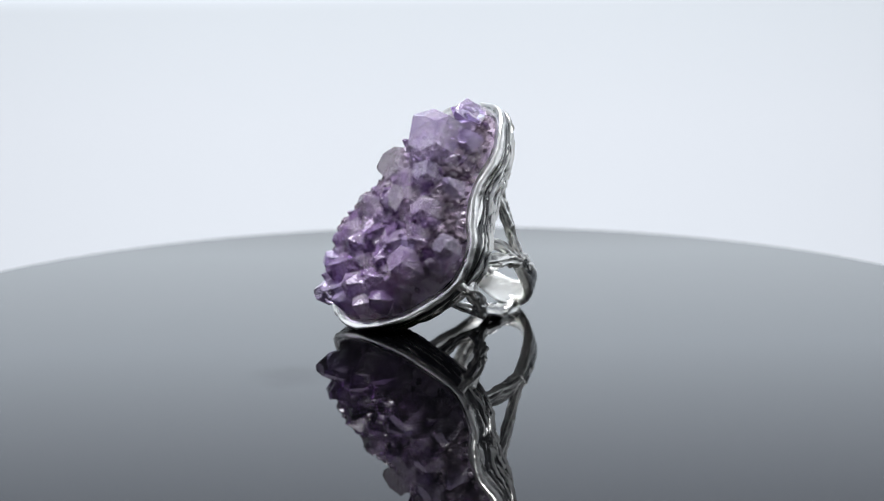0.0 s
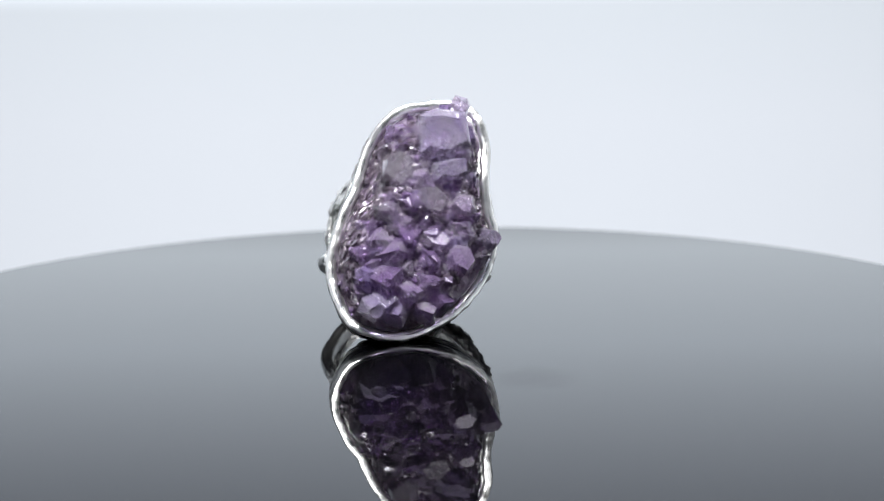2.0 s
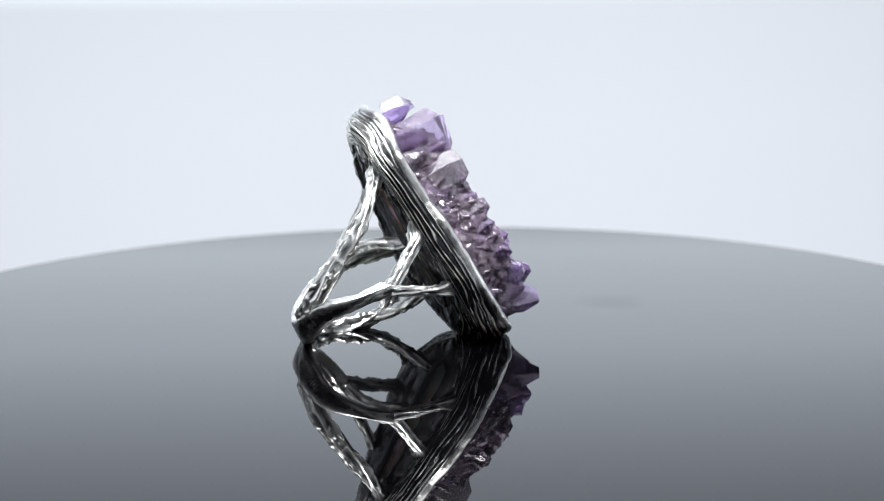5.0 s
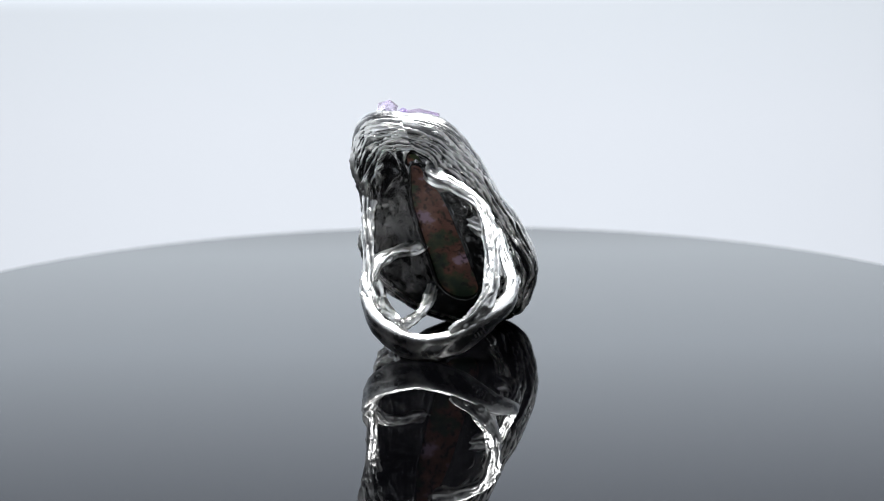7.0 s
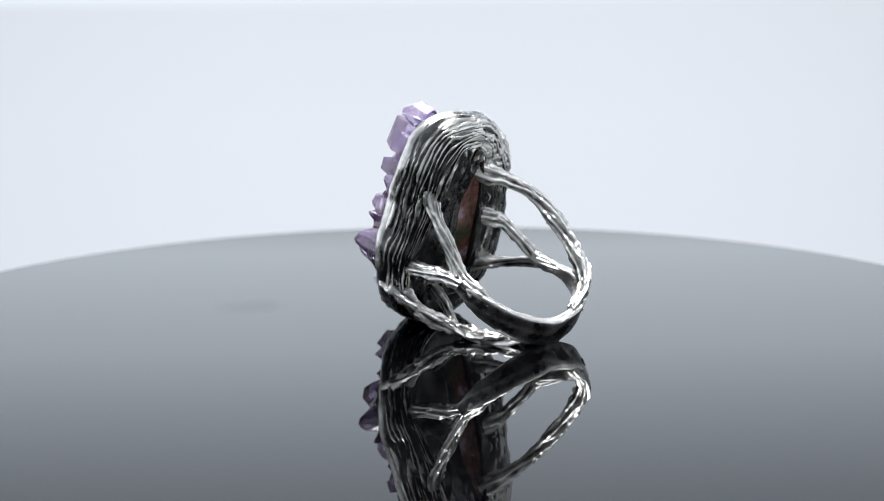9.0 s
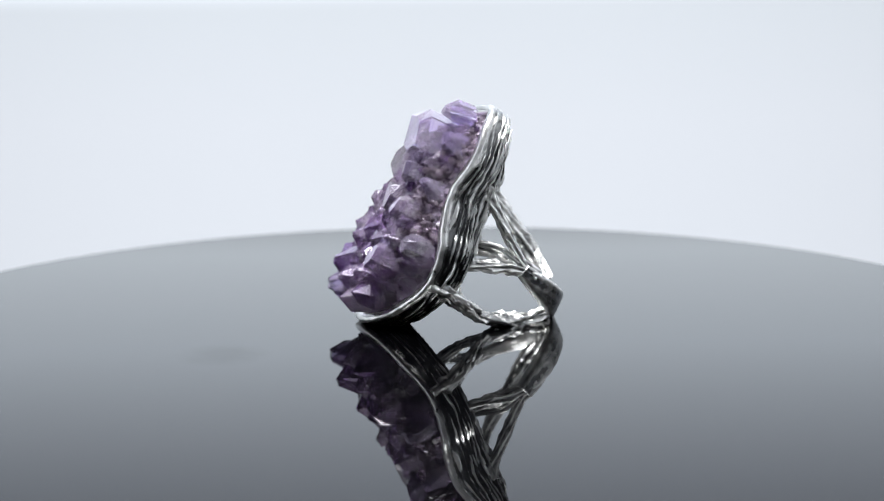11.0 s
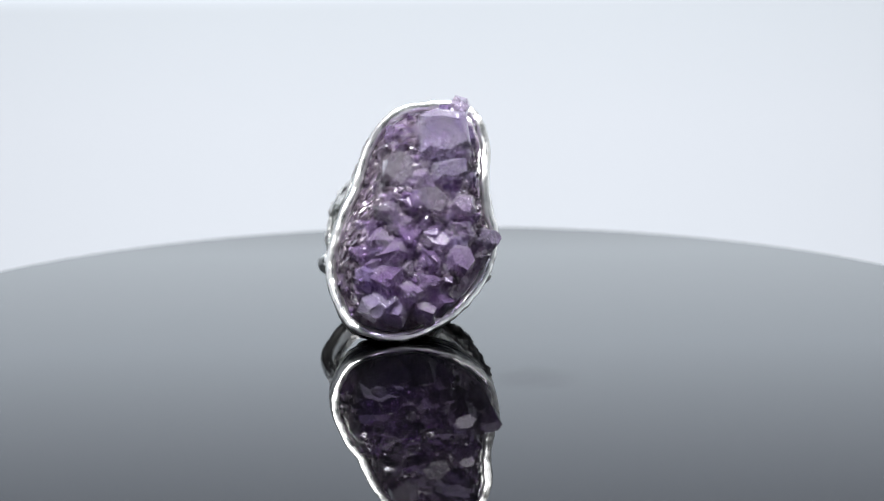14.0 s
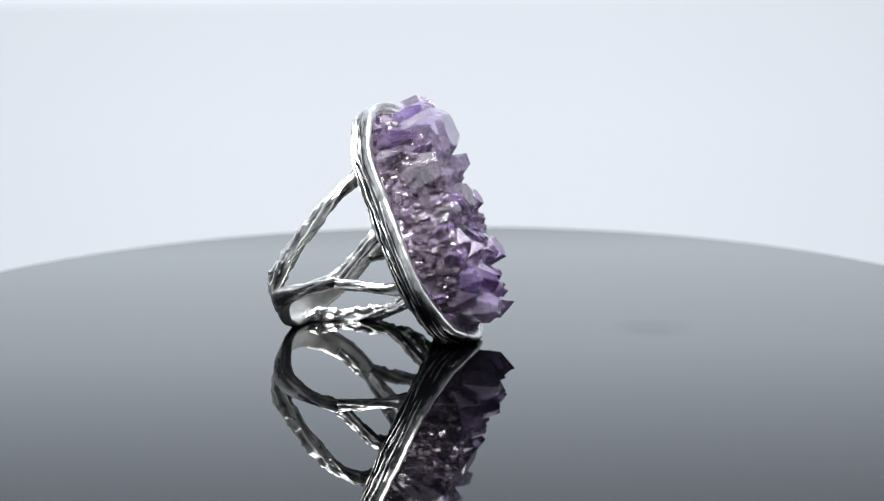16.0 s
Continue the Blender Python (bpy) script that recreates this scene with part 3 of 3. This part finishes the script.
crystal(crystal_mesh(25, 0.4, 0.4, AMETHYST_PALE), 7.6, 11.4, 3.6, 2.2, 5.0, 0.25, 0.05, 0.3)

# smaller points fill the gaps
SMALL = [crystal_mesh(100 + k, 0.34 + 0.02 * k, (0.35, 0, 0.2, 0)[k % 4], (AMETHYST, AMETHYST, AMETHYST_GREY, AMETHYST, AMETHYST, AMETHYST_PALE)[k % 6], -0.1) for k in range(12)]
FLANK = [crystal_mesh(200 + k, 0.4 + 0.04 * k, (0.3, 0, 0.2)[k % 3], (BROWNISH, BROWNISH, AMETHYST)[k % 3], 0.0) for k in range(6)]
g = random.Random(9)
taken = [(Vector((3.2, 10.8)), 5.0), (Vector((3.4, 6.2)), 3.4), (Vector((-3.0, 6.6)), 4.0), (Vector((8.3, -3.7)), 3.0), (Vector((1.5, 1.7)), 3.0), (Vector((4.9, 0.6)), 3.0), (Vector((3.6, -6.6)), 3.0)]


def scatter(count, lo, hi, reach, near):
    """Points on the crown of the druse."""
    made = tries = 0
    while made < count and tries < 20000:
        tries += 1
        i = g.randrange(NS)
        r = math.sqrt(g.random())
        p = (RIM[i].xy - OUT[i] * 1.6) * r
        size = g.uniform(lo, hi)
        if r > reach or any((p - q).length < near * (size + s) for q, s in taken):
            continue
        taken.append((p, size))
        made += 1
        out = OUT[i] * max(0.0, r - 0.35) * 0.8
        top = seat_height(p.x, p.y, r) + g.uniform(0.4, 0.95) * size * (0.7 if p.y > 2 and p.x < 3 else 1.0)
        crystal(SMALL[g.randrange(12)], p.x + out.x * 0.35 * size, p.y + out.y * 0.35 * size, top, size, g.uniform(1.4, 2.0) * size, out.x + g.uniform(-0.3, 0.3), out.y + g.uniform(-0.3, 0.3), g.uniform(0, 1))


def flank_point(i):
    """A place on the druse's side, from its foot at the rim (0) to its shoulder (1), and the way out."""
    f = g.random()
    p, o = RIM[i].xy - OUT[i] * 0.95, OUT[i]
    left = max(0.0, min(1.0, 0.5 - p.x / 12)) * max(0.0, min(1.0, 0.6 - p.y / 6))
    edge = 0.6 + 0.22 * left
    r = 1 - (1 - edge) * (0.08 + 0.84 * (f + 0.35 * math.sin(2 * math.pi * f) / (2 * math.pi)))
    q = p * r
    return f, r, Vector((q.x, q.y, seat_height(q.x, q.y, r))), o


scatter(150, 1.3, 2.3, 0.86, 0.42)
flank = []
while len(flank) < 110:
    i = g.randrange(NS)
    size = g.uniform(0.65, 1.15)
    if RIM[i].x > 3 and g.random() < 0.65:
        continue
    f, r, q, o = flank_point(i)
    size *= 0.8 + 0.4 * f
    if any((q - c).length < 0.5 * (size + s) for c, s in flank):
        size *= 0.6
    flank.append((q, size))
    lean = 0.75 - 0.35 * f
    lu, lv = o.x * lean + g.uniform(-0.22, 0.22), o.y * lean + g.uniform(-0.22, 0.22)
    tip = q + Vector((lu, lv, 1)).normalized() * size * g.uniform(0.5, 1.4)
    crystal(FLANK[g.randrange(6)], tip.x, tip.y, tip.z, size, g.uniform(2.4, 3.4) * size, lu, lv, g.uniform(0, 1))

# a crust of thin columns side by side on the flanks
crust = bmesh.new()
for n in range(1000):
    i = g.randrange(NS)
    if RIM[i].x > 3 and g.random() < 0.5:
        continue
    f, r, c, o = flank_point(i)
    lean = 0.75 - 0.35 * f
    axis = Vector((o.x * lean + g.uniform(-0.25, 0.25), o.y * lean + g.uniform(-0.25, 0.25), 1.0)).normalized()
    x = axis.orthogonal().normalized()
    y = axis.cross(x)
    size = g.uniform(0.42, 0.95)
    tip_at = c + axis * g.uniform(0.1, 0.9)
    off = (x * g.uniform(-0.3, 0.3) + y * g.uniform(-0.3, 0.3)) * size
    tip = crust.verts.new(at(*(tip_at + off)))
    sides = []
    for k in range(6):
        a = math.pi * k / 3 + n
        q = tip_at + (x * math.cos(a) + y * math.sin(a)) * size * g.uniform(0.85, 1.15)
        sides.append((crust.verts.new(at(*(q - axis * size * 2.6))), crust.verts.new(at(*(q - axis * size * (g.uniform(0.35, 0.6) + (0.4 if k % 2 else 0.0)))))))
    for k in range(6):
        a, b = sides[k], sides[(k + 1) % 6]
        crust.faces.new((a[0], b[0], b[1], a[1]))
        crust.faces.new((a[1], b[1], tip))
tagged(part("crystal_crust", crust, CRUST, stone, "crust of thin brownish quartz columns"), kind="stuff")


# ---- the turn of the table, with the ring on it ----
# the motor runs a little unevenly: degrees ahead of an even turn, once in each turn of 12 seconds
LEAD = [(-0.7, 1.5), (0.0, 0.0), (1.0, -1.5), (2.0, -2.6), (2.8, -3.6), (3.5, -2.4), (4.2, 1.4), (6.3, 5.0), (8.0, 6.0), (9.2, 3.8), (11.3, 1.5), (12.0, 0.0), (13.0, -1.5), (14.0, -2.6), (14.8, -3.6), (15.5, -2.4), (16.2, 1.4)]


def lead(t):
    near = [(v, math.exp(-((t - u) / 0.5) ** 2)) for u, v in ((0.1 * k, np.interp(0.1 * k, *zip(*LEAD))) for k in range(-7, 163))]
    return sum(v * w for v, w in near) / sum(w for v, w in near)


def motions():
    rows = [(k * 0.2, pose(0, 0, 0, 0, 0, 30.0 * 0.2 * k + lead(0.2 * k))) for k in range(81)]
    walk(turntable, rows)
    walk(ring, rows)


motions()
